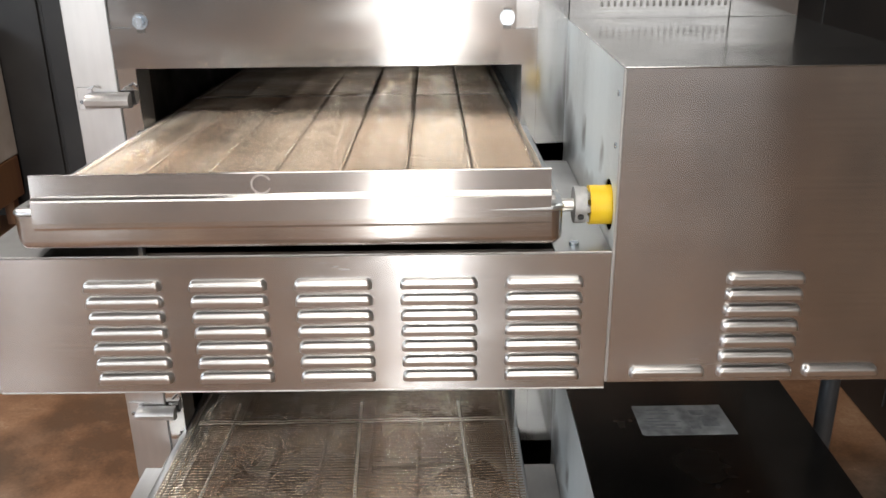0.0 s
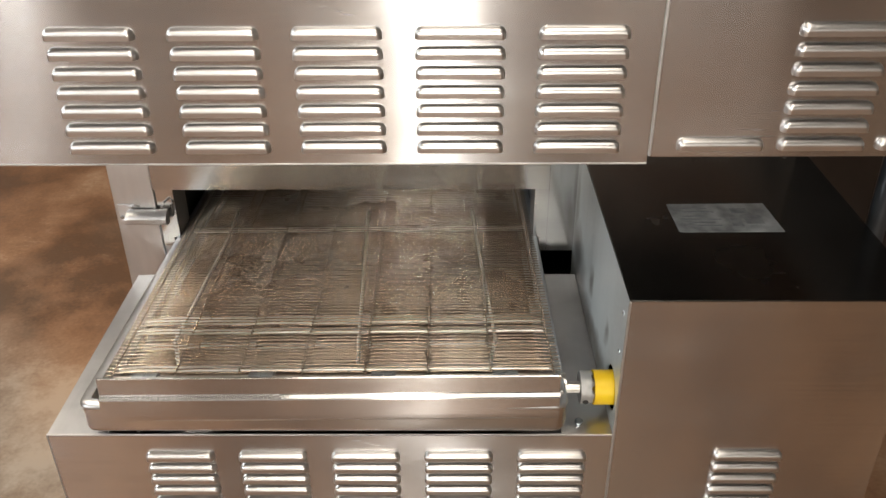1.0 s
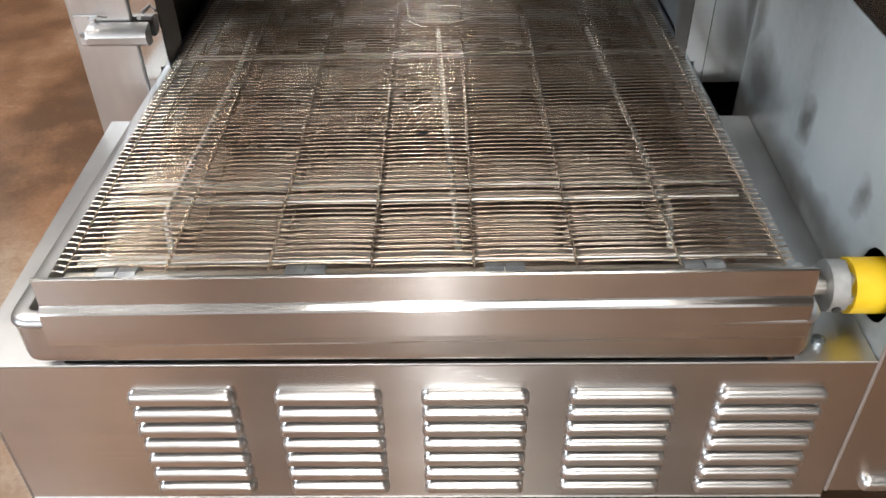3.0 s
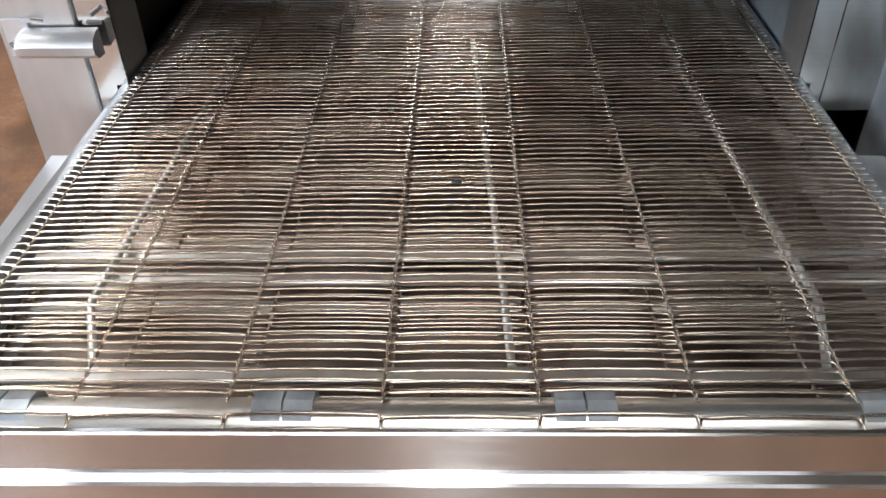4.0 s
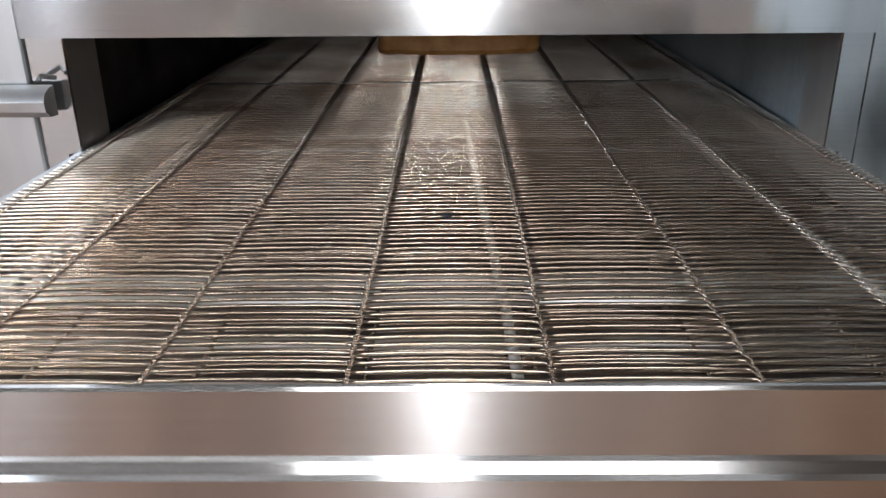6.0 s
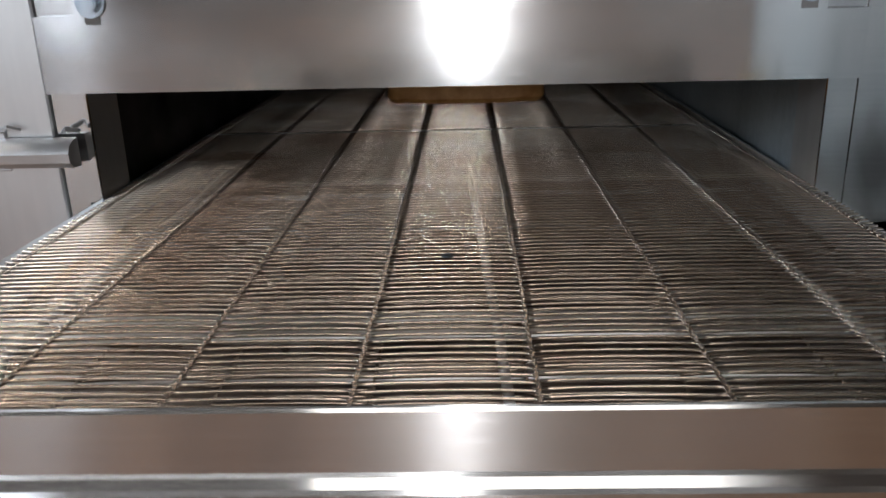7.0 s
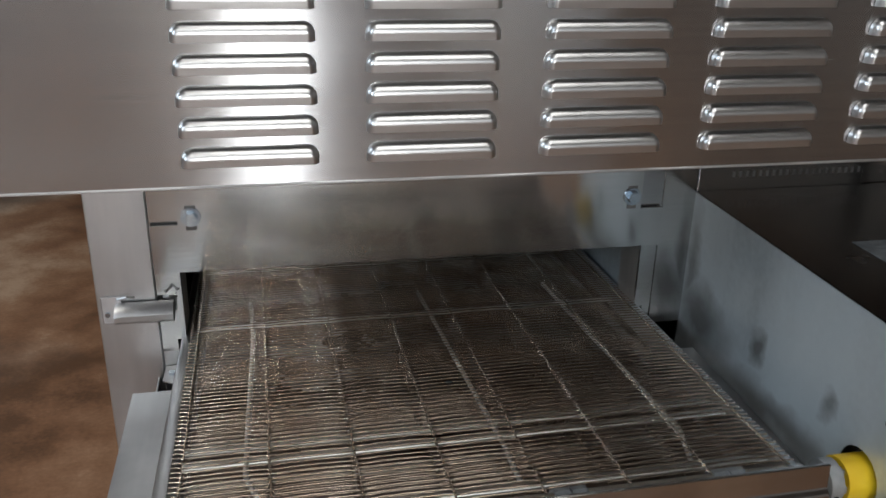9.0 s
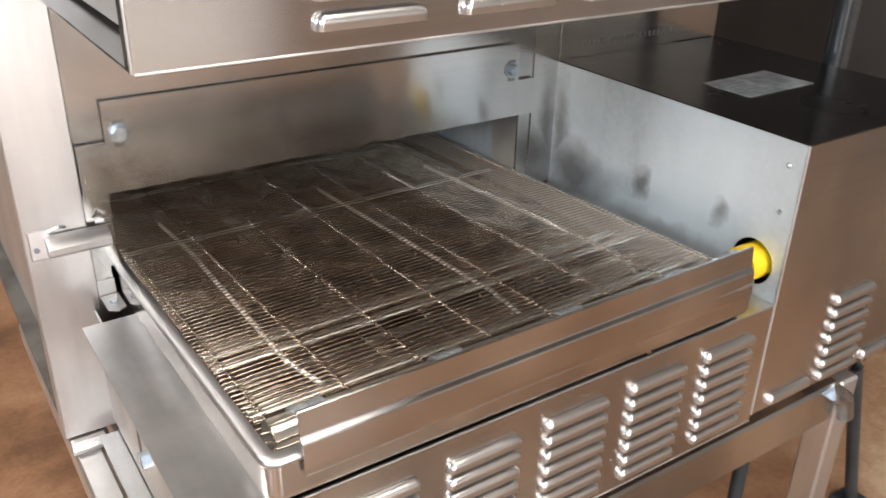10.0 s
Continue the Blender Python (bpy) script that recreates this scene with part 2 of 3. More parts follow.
# ---- mesh helpers ----


def part(name, bm, mat, parent=None, label=""):
    """Links a bmesh as one mesh object under a thing or a part."""
    me = bpy.data.meshes.new(name)
    bmesh.ops.recalc_face_normals(bm, faces=bm.faces)
    bm.to_mesh(me)
    bm.free()
    me.materials.append(mat)
    ob = new(name, me)
    ob.parent = parent
    if label:
        ob["label"] = label
    return ob


def smooth(ob, angle=35):
    me = ob.data
    me.polygons.foreach_set("use_smooth", [True] * len(me.polygons))
    me.set_sharp_from_angle(angle=radians(angle))
    return ob


def box(bm, x0, x1, y0, y1, z0, z1, bevel=0.0, seg=1):
    made = bmesh.ops.create_cube(bm, size=1)["verts"]
    for v in made:
        v.co = Vector((x0 if v.co.x < 0 else x1, y0 if v.co.y < 0 else y1, z0 if v.co.z < 0 else z1))
    if bevel:
        edges = list({e for v in made for e in v.link_edges})
        bmesh.ops.bevel(bm, geom=edges, offset=bevel, segments=seg, affect="EDGES", profile=0.5)
    return bm


def boxes(*rows, bevel=0.0):
    bm = bmesh.new()
    for r in rows:
        box(bm, *r, bevel=bevel)
    return bm


def tube(bm, pts, r, n=8, caps=True, scale=None):
    """A round bar along a line of points, thinner where scale says so."""
    pts = [Vector(p) for p in pts]
    rings = []
    for i, p in enumerate(pts):
        d = (pts[min(i + 1, len(pts) - 1)] - pts[max(i - 1, 0)]).normalized()
        side = d.cross(Vector((0, 0, 1)))
        if side.length < 1e-4:
            side = d.cross(Vector((0, 1, 0)))
        side.normalize()
        up = side.cross(d)
        ri = r * scale[i] if scale else r
        rings.append([bm.verts.new(p + ri * (math.cos(2 * math.pi * k / n) * side + math.sin(2 * math.pi * k / n) * up)) for k in range(n)])
    for a, b in zip(rings, rings[1:]):
        for k in range(n):
            bm.faces.new((a[k], a[(k + 1) % n], b[(k + 1) % n], b[k]))
    if caps:
        bm.faces.new(rings[0])
        bm.faces.new(rings[-1])
    return bm


def rod(p, q, r, n=16):
    return tube(bmesh.new(), (p, q), r, n)


def slab(outline, axis, a, b):
    """A flat plate: an outline in the two other axes, thick from a to b along axis."""
    bm = bmesh.new()

    def at(u, v, w):
        return {"x": (w, u, v), "y": (u, w, v), "z": (u, v, w)}[axis]

    lo = [bm.verts.new(at(u, v, a)) for u, v in outline]
    hi = [bm.verts.new(at(u, v, b)) for u, v in outline]
    bm.faces.new(lo)
    bm.faces.new(hi)
    n = len(outline)
    for i in range(n):
        bm.faces.new((lo[i], lo[(i + 1) % n], hi[(i + 1) % n], hi[i]))
    return bm


def thing(name, label, category, group="", at=(0, 0, 0)):
    ob = new(name)
    ob.location = at
    return tagged(ob, label, category, group)


def perforated(xs, zs, slots, x0, x1, z0, z1, y0, y1):
    """A sheet in the plane of x and z with slot openings left out, thick from y0 to y1."""
    xs = sorted({x0, x1, *xs})
    zs = sorted({z0, z1, *zs})
    bm = bmesh.new()

    def solid(i, k):
        if i < 0 or k < 0 or i >= len(xs) - 1 or k >= len(zs) - 1:
            return False
        cx, cz = (xs[i] + xs[i + 1]) / 2, (zs[k] + zs[k + 1]) / 2
        return not any(a < cx < b and c < cz < d for a, b, c, d in slots)

    grid = {}

    def v(i, k, y):
        if (i, k, y) not in grid:
            grid[i, k, y] = bm.verts.new((xs[i], y, zs[k]))
        return grid[i, k, y]

    for i in range(len(xs) - 1):
        for k in range(len(zs) - 1):
            if not solid(i, k):
                continue
            for y in (y0, y1):
                bm.faces.new((v(i, k, y), v(i + 1, k, y), v(i + 1, k + 1, y), v(i, k + 1, y)))
            for (di, dk), (a, b) in {(-1, 0): ((i, k), (i, k + 1)), (1, 0): ((i + 1, k), (i + 1, k + 1)), (0, -1): ((i, k), (i + 1, k)), (0, 1): ((i, k + 1), (i + 1, k + 1))}.items():
                if not solid(i + di, k + dk):
                    bm.faces.new((v(*a, y0), v(*b, y0), v(*b, y1), v(*a, y1)))
    return bm


def louvre_mesh(width, height, depth):
    """A pressed louvre: rounded rim, rounded over to its open lower edge."""
    bm = bmesh.new()
    rc, rim, na, nj = 0.0068, 0.0060, 6, 6

    def contour(inset):
        r, x, z = rc - inset, width / 2 - 0.62 * inset, height - inset
        pts = [(-x, 0.0)]
        pts += [(-x + r - r * math.cos(a), z - r + r * math.sin(a)) for a in (math.pi / 2 * k / na for k in range(na + 1))]
        pts += [(x * k / 4, z) for k in (-2, -1, 0, 1, 2)]
        pts += [(x - r + r * math.sin(a), z - r + r * math.cos(a)) for a in (math.pi / 2 * k / na for k in range(na + 1))]
        return pts + [(x, 0.0)]

    rows = []
    for j in range(nj + 1):
        a = math.pi / 2 * j / nj
        rows.append([bm.verts.new((x, -depth * math.sin(a) * (0.88 + 0.12 * z / height), z)) for x, z in contour(rim * (1 - math.cos(a)))])
    rows.append([bm.verts.new((x, -depth * (0.88 + 0.12 * z / height), z)) for x, z in contour(rim + 0.0003)])
    for a, b in zip(rows, rows[1:]):
        for i in range(len(a) - 1):
            bm.faces.new((a[i], a[i + 1], b[i + 1], b[i]))
    bm.faces.new(rows[-1])
    chain = [r[0] for r in rows] + [r[-1] for r in reversed(rows)]
    back = [bm.verts.new((w.co.x * 0.97, w.co.y * 0.75 + 0.0002, 0.0007)) for w in chain]
    for i in range(len(chain) - 1):
        bm.faces.new((chain[i], chain[i + 1], back[i + 1], back[i]))
    return bm


# ---- the room ----
part("floor", boxes((-6, 6, -15, 6.2, -0.1, 0.0)), FLOOR)
tagged(bpy.data.objects["floor"], "brown stained concrete floor with pale scuffs", "floor", kind="structure")
# Added walls and unseen ceiling, sized and toned for reflections in the steel.
for nm, r in {"wall_north": (-6.2, 6.2, 6.2, 6.4, 0, 6.5), "wall_south": (-6.2, 6.2, -15.2, -15.0, 0, 6.5), "wall_west": (-6.2, -6.0, -15, 6.2, 0, 6.5), "wall_east": (6.0, 6.2, -15, 6.2, 0, 6.5)}.items():
    tagged(part(nm, boxes(r), WALL), "plain grey wall added to close the room", "wall", kind="structure")
tagged(part("ceiling", boxes((-6.2, 6.2, -15.2, 6.4, 6.5, 6.6)), CEIL), "plain unseen ceiling, dark for the steel to reflect", "ceiling", kind="structure")

# ---- the ovens ----
DECK = 0.452
FACE = -0.354
PITCH = 0.0664
LINES = [-0.2270 + PITCH * k for k in range(8)]
TILT = -0.039
WIRE_R = 0.00078
LOUVRE_W, LOUVRE_H, LOUVRE_D, ROW = 0.0725, 0.0100, 0.0066, 0.0162
louvre_data = louvre_mesh(LOUVRE_W, LOUVRE_H, LOUVRE_D)


def louvres(parent, spots, source):
    """One louvre for each spot (left end and lower edge), all on one mesh."""
    for x, z in spots:
        ob = new("louvre", source.data)
        ob.parent = parent
        ob.location = (x + LOUVRE_W / 2, FACE - 0.0002, z)


def bolt(parent, x, y, z):
    bm = bmesh.new()
    tube(bm, ((x, y, z), (x, y - 0.0018, z)), 0.0095, 20)
    tube(bm, ((x, y - 0.0018, z), (x, y - 0.0068, z)), 0.0066, 6)
    tube(bm, ((x, y - 0.0066, z), (x, y - 0.0078, z)), 0.0052, 12)
    return part("bolt", bm, ZINC, parent, "zinc-plated hexagon bolt with washer")


def oven():
    """One deck, built for the lower place: body, louvred front cover, drive housing, curtain plate and latch."""
    root = thing("conveyor_oven", "stainless steel conveyor oven deck with louvred front cover", "oven", "stacked ovens")
    # body
    part("corner_post", boxes((-0.322, -0.266, -0.0035, 0.012, 0.675, 1.121), (-0.300, -0.297, 0.012, 0.95, 0.675, 1.121), bevel=0.0012), POST, root, "dull steel corner post with folded edge")
    part("face_panel", slab([(-0.2655, 0.840), (-0.2505, 0.840), (-0.2505, 0.853), (-0.242, 0.853), (-0.242, 0.936), (0.242, 0.936), (0.242, 0.853), (0.2510, 0.853), (0.2510, 0.831), (0.2895, 0.831), (0.2895, 1.121), (-0.2655, 1.121)], "y", 0.0, 0.003), BODY, root)
    part("face_panel", boxes((0.2605, 0.2974, -0.0014, -0.0004, 0.832, 1.12)), PLATE, root)
    vented = part("face_panel", boxes((0.298, 0.4935, -0.003, 0.004, 0.675, 1.121), bevel=0.0008), BODY, root, "steel face panel with a row of small vent slots")
    for k in range(20):
        x = 0.3360 + 0.0079 * k
        part("vent_slot", boxes((x, x + 0.0032, -0.0034, -0.0029, 1.0010, 1.0075)), INSIDE, vented)
    part("face_panel", boxes((0.4945, 0.578, -0.001, 0.004, 0.675, 1.121), bevel=0.0008), BODY, root)
    for x in (0.528, 0.553):
        part("screw", rod((x, -0.001, 0.985), (x, -0.003, 0.985), 0.0022, 10), DARKENED, root)
    part("side_panel", boxes((0.575, 0.578, 0.004, 0.95, 0.675, 1.121)), POST, root)
    part("roof", boxes((-0.319, 0.575, 0.003, 0.95, 1.117, 1.121)), STEEL_TOP, root)
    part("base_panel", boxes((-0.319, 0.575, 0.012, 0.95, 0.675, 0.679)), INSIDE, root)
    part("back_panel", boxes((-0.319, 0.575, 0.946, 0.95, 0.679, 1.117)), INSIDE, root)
    # baking chamber
    part("jamb", boxes((-0.245, -0.242, 0.003, 0.05, 0.853, 0.936)), POST, root)
    part("jamb", boxes((0.242, 0.245, 0.003, 0.05, 0.853, 0.936)), POST, root)
    part("chamber_wall", boxes((-0.262, -0.259, 0.05, 0.94, 0.70, 1.0)), INSIDE, root, "dark chamber wall")
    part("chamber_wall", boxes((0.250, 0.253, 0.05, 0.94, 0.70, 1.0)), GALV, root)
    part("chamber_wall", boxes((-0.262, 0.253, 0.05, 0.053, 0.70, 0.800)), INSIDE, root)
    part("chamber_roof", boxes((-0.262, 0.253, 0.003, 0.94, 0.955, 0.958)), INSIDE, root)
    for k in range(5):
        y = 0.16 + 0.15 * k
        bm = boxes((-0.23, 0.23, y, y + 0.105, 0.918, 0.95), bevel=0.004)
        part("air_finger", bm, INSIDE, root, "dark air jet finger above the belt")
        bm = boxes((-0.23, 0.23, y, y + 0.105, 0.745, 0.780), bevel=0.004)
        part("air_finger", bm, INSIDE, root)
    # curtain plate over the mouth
    out = [(-0.265, 0.929), (0.2595, 0.929), (0.2595, 0.972), (0.2335, 0.972), (0.2335, 1.0155), (-0.2385, 1.0155), (-0.2385, 0.978), (-0.265, 0.978)]
    plate = part("curtain_plate", slab(out, "y", -0.0062, -0.0030), PLATE, root, "adjustable brushed steel plate above the oven mouth")
    for x in (-0.226, 0.2225):
        part("slot", boxes((x - 0.0050, x + 0.0050, -0.0066, -0.0061, 0.9725, 0.9975)), INSIDE, plate, "dark adjusting slot")
        bolt(plate, x, -0.0064, 0.986)
    leg = part("leg_plate", boxes((-0.2655, -0.2492, 0.0005, 0.0025, 0.700, 0.8398)), POST, root)
    part("tab", slab([(-0.2650, -0.0005), (-0.2480, -0.0005), (-0.2480, -0.0300), (-0.2560, -0.0360), (-0.2650, -0.0300)], "z", 0.8220, 0.8235), RIM, leg, "bent steel tab under the mouth")
    part("screw", rod((-0.2570, -0.018, 0.8235), (-0.2570, -0.018, 0.8262), 0.0036, 6), ZINC, leg)
    # latch at the mouth
    latch = part("latch", boxes((-0.318, -0.298, -0.006, -0.0035, 0.8775, 0.907), bevel=0.001), RIM, root, "steel spring latch beside the mouth")
    bm = bmesh.new()
    prof = [(0.0, 0.0), (-0.010, 0.001), (-0.0155, 0.006), (-0.0165, 0.013), (-0.0135, 0.0185), (-0.006, 0.0215), (0.0, 0.022)]
    rings = [[bm.verts.new((x, -0.006 + y, 0.881 + z * s)) for y, z in prof] for x, s in ((-0.3045, 0.8), (-0.301, 0.88), (-0.252, 0.88), (-0.2495, 0.88))]
    for a, b in zip(rings, rings[1:]):
        for k in range(len(prof) - 1):
            bm.faces.new((a[k], a[k + 1], b[k + 1], b[k]))
    bm.faces.new(rings[0])
    bm.faces.new(rings[-1])
    smooth(part("latch_cover", bm, RIM, latch, "rounded shiny latch cover"), 40)
    part("rivet", rod((-0.3125, -0.006, 0.8885), (-0.3125, -0.0085, 0.8885), 0.0026, 10), ZINC, latch)
    bm = tube(bmesh.new(), ((-0.302, -0.008, 0.9045), (-0.292, -0.012, 0.909), (-0.286, -0.008, 0.906)), 0.0016, 6)
    part("spring", bm, RIM, latch)
    bm = tube(bmesh.new(), ((-0.258, -0.006, 0.904), (-0.252, -0.014, 0.9075), (-0.246, -0.008, 0.905)), 0.0018, 6)
    part("catch", bm, RIM, latch)
    # louvred cover in front
    cols = [-0.1935 + 0.0982 * c for c in range(5)]
    rows = [0.6890 + ROW * r for r in range(7)]
    spots = [(x, z) for x in cols for z in rows]
    slots = [(x + 0.004, x + LOUVRE_W - 0.004, z - 0.0002, z + 0.0048) for x, z in spots]
    bm = perforated([v for s in slots for v in s[:2]], [v for s in slots for v in s[2:]], slots, -0.2925, 0.2965, 0.677, 0.8185, FACE, FACE + 0.0014)
    cover = part("front_cover", bm, STEEL, root, "brushed steel cover with five columns of louvres")
    src = smooth(part("louvre", louvre_data.copy(), LOUVRE, cover, "pressed louvre"), 60)
    src.location = (spots[0][0] + LOUVRE_W / 2, FACE - 0.0002, spots[0][1])
    louvres(cover, spots[1:], src)
    bm = slab([(-0.2925, FACE), (0.2965, FACE), (0.2965, -0.043), (0.2445, -0.043), (0.2445, -0.3515), (-0.2285, -0.3515), (-0.2285, -0.043), (-0.2925, -0.043)], "z", 0.8175, 0.8192)
    part("shelf", bm, LEDGE, cover, "steel ledge cut out round the crumb tray")
    part("bottom_flange", boxes((-0.2925, 0.2965, FACE + 0.0016, -0.02, 0.677, 0.6785)), STEEL_TOP, cover)
    part("side_flange", boxes((-0.2923, -0.2911, FACE + 0.0016, FACE + 0.013, 0.6787, 0.8173)), STEEL, cover)
    bm = tube(bmesh.new(), ((0.264, -0.336, 0.8195), (0.264, -0.336, 0.8225)), 0.0045, 12)
    smooth(part("screw", bm, ZINC, cover))
    part("edge_fold", boxes((-0.2930, 0.2967, FACE - 0.0008, FACE + 0.0012, 0.8186, 0.8200), bevel=0.0005), RIM, cover, "bright folded edge")
    part("edge_fold", boxes((-0.2934, -0.2918, FACE - 0.0008, FACE + 0.0012, 0.6772, 0.8184), bevel=0.0005), RIM, cover)
    part("edge_fold", boxes((-0.2917, 0.2967, FACE - 0.0008, FACE + 0.0012, 0.6760, 0.6776), bevel=0.0005), RIM, cover)
    part("bracket_plate", boxes((-0.2735, -0.2715, -0.30, -0.0005, 0.682, 0.812), bevel=0.0006), POST, cover, "recessed bracket plate behind the cover")
    part("bolt", rod((-0.2736, -0.150, 0.735), (-0.2815, -0.150, 0.735), 0.008, 6), ZINC, cover)
    part("slot", boxes((-0.2741, -0.2736, -0.092, -0.078, 0.760, 0.772)), INSIDE, cover)
    part("slot", boxes((-0.2741, -0.2736, -0.122, -0.114, 0.715, 0.745)), INSIDE, cover)
    # drive housing
    rows_m = [(0.4045, 0.6905 + ROW * r) for r in range(7)] + [(0.320, 0.6905), (0.487, 0.6905)]
    slots = [(x + 0.004, x + LOUVRE_W - 0.004, z - 0.0002, z + 0.0048) for x, z in rows_m]
    bm = perforated([v for s in slots for v in s[:2]], [v for s in slots for v in s[2:]], slots, 0.2995, 0.578, 0.6835, 0.9855, FACE, FACE + 0.0014)
    house = part("drive_housing", bm, STEEL, root, "square steel drive housing with a louvred front")
    louvres(house, rows_m, src)
    # side sheet with the shaft hole
    bm = bmesh.new()
    ring, n = [], 24
    cy, cz, r = -0.318, 0.853, 0.0245
    for k in range(n):
        a = 2 * math.pi * k / n
        ring.append((cy + r * math.cos(a), cz + r * math.sin(a)))
    edge = []
    y0, y1, z0, z1 = FACE + 0.0015, -0.0005, 0.6835, 0.9855
    for k in range(n):
        a = 2 * math.pi * k / n
        c, s = math.cos(a), math.sin(a)
        f = min((y1 - cy) / c if c > 1e-6 else (y0 - cy) / c if c < -1e-6 else 9, (z1 - cz) / s if s > 1e-6 else (z0 - cz) / s if s < -1e-6 else 9)
        edge.append((cy + f * c, cz + f * s))
    for x in (0.2975, 0.2989):
        inner = [bm.verts.new((x, *p)) for p in ring]
        outer = [bm.verts.new((x, *p)) for p in edge]
        for k in range(n):
            q = (k + 1) % n
            bm.faces.new((inner[k], inner[q], outer[q], outer[k]))
            a, b = edge[k], edge[q]
            if abs(a[0] - b[0]) > 1e-5 and abs(a[1] - b[1]) > 1e-5:
                corner = min(((y0, z0), (y1, z0), (y1, z1), (y0, z1)), key=lambda w: (w[0] - (a[0] + b[0]) / 2) ** 2 + (w[1] - (a[1] + b[1]) / 2) ** 2)
                bm.faces.new((outer[k], outer[q], bm.verts.new((x, *corner))))
    part("side_sheet", bm, GALV, house, "galvanised side sheet with a round shaft hole")
    part("side_sheet", boxes((0.5765, 0.578, FACE + 0.0016, -0.0035, 0.6835, 0.9855)), STEEL, house)
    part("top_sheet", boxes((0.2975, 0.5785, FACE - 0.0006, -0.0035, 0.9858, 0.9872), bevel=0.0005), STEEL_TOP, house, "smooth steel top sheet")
    part("bottom_sheet", boxes((0.299, 0.5765, FACE + 0.0016, -0.0035, 0.682, 0.6834)), STEEL_TOP, house)
    part("edge_fold", boxes((0.2968, 0.2994, FACE - 0.0012, FACE + 0.0014, 0.6835, 0.9856), bevel=0.0008), RIM, house, "bright folded sheet edge")
    for y, z in ((-0.338, 0.962), (-0.338, 0.915)):
        part("rivet", rod((0.2976, y, z), (0.2962, y, z), 0.0028, 10), ZINC, house)
    # drive coupling
    ax = (-0.318, 0.853)
    cpl = smooth(part("drive_coupling", rod((0.2785, *ax), (0.345, *ax), 0.0185, 32), YELLOW, root, "yellow plastic drive coupling"))
    bm = bmesh.new()
    tube(bm, ((0.2645, *ax), (0.2665, *ax), (0.2735, *ax), (0.2755, *ax)), 0.0172, 28)
    for k in range(6):
        a = k * math.pi / 3
        y, z = ax[0] + 0.0125 * math.cos(a), ax[1] + 0.0125 * math.sin(a)
        part("tooth", boxes((0.2756, 0.2784, y - 0.003, y + 0.003, z - 0.003, z + 0.003)), CAST, cpl)
    smooth(part("collar", bm, CAST, cpl, "grey cast collar"))
    part("set_screw", rod((0.2695, ax[0] - 0.0150, ax[1] - 0.006), (0.2695, ax[0] - 0.0172, ax[1] - 0.007), 0.003, 10), BLACK, cpl)
    smooth(part("shaft", rod((0.2440, *ax), (0.2650, *ax), 0.0062, 16), BAR, cpl))
    return root


lower_oven = oven()
louvre_data.free()
upper_oven = copy_thing(lower_oven, pose(0, 0, DECK))
for o in upper_oven.children:
    if o.name.startswith("drive_housing"):
        continue
    if o.name.startswith(("curtain_plate", "latch")):
        o.location.z += 0.004
lower_oven["label"] = "stainless steel conveyor oven, lower of the stacked pair"
upper_oven["label"] = "stainless steel conveyor oven, stacked upon another"

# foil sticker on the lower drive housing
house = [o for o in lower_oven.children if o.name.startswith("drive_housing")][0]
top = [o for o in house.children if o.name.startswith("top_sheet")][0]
# Shade and dark reflection under the upper housing are put into this colour.
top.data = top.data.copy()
top.data.materials[0] = DARKENED
top["label"] = "smooth steel top sheet, darkened for the shade above it"
sticker = part("sticker", slab([(0.3735, -0.2235), (0.3775, -0.2255), (0.4855, -0.2245), (0.4815, -0.1600), (0.3725, -0.1615)], "z", 0.9874, 0.9878), PAPER, house, "scuffed foil sticker with illegible grey print")
bars = [(0.381, 0.381 + w, y, y + 0.0030, 0.9879, 0.9881) for w, y in ((0.042, -0.213), (0.036, -0.206), (0.044, -0.199), (0.028, -0.192), (0.040, -0.182), (0.034, -0.174))]
bars += [(0.434, 0.446, -0.214, -0.196, 0.9879, 0.9881), (0.450, 0.470, -0.208, -0.188, 0.9879, 0.9881), (0.440, 0.458, -0.184, -0.172, 0.9879, 0.9881)]
part("print", boxes(*bars), SPROCKET, house, "dark worn print bars")

# ---- conveyors ----


def strand_points(y, z, hook=-1.0):
    """One belt wire: slightly bowed spans, stepped in turn, that hook into the next wire at every joint."""
    pts = [(LINES[0] - 0.0075, 0.0034 * hook, -0.0002), (LINES[0] - 0.0030, 0.0036 * hook, -0.0002), (LINES[0] - 0.0016, 0.0044 * hook, 0.0)]
    step = [0.0006 if k % 2 == 0 else -0.0006 for k in range(7)]
    for k, x in enumerate(LINES):
        if k:
            pts += [(x - 0.0040, step[k - 1], 0.0001), (x - 0.0009, step[k - 1], 0.0)]
        pts += [(x - 0.00010, 0.0035 * hook, -0.0001), (x - 0.0001, 0.0064 * hook, 0.0009), (x + 0.0002, 0.0064 * hook, 0.0009), (x + 0.00020, 0.0035 * hook, -0.0001)]
        if k < 7:
            pts += [(x + 0.0009, step[k], 0.0), (x + 0.0040, step[k], 0.0001)]
            pts += [(x + PITCH * u, step[k] + 0.0022 * u * (1 - u), 0.0002 + 0.0008 * u * (1 - u)) for u in (0.25, 0.5, 0.75)]
    pts += [(LINES[-1] + 0.0012, 0.0, 0.0), (LINES[-1] + 0.0075, 0.0, 0.0)]
    return [(x, y + a, z + b) for x, a, b in pts]


def strand(bm, y, z, hook=-1.0, n=6):
    """A belt wire as a tube, drawn thinner in its hooks."""
    pts = strand_points(y, z, hook)
    return tube(bm, pts, WIRE_R, n, False, [0.75 if (py - y) * hook > 0.0030 and min(abs(px - x) for x in LINES) < 0.001 else 1.0 for px, py, pz in pts])


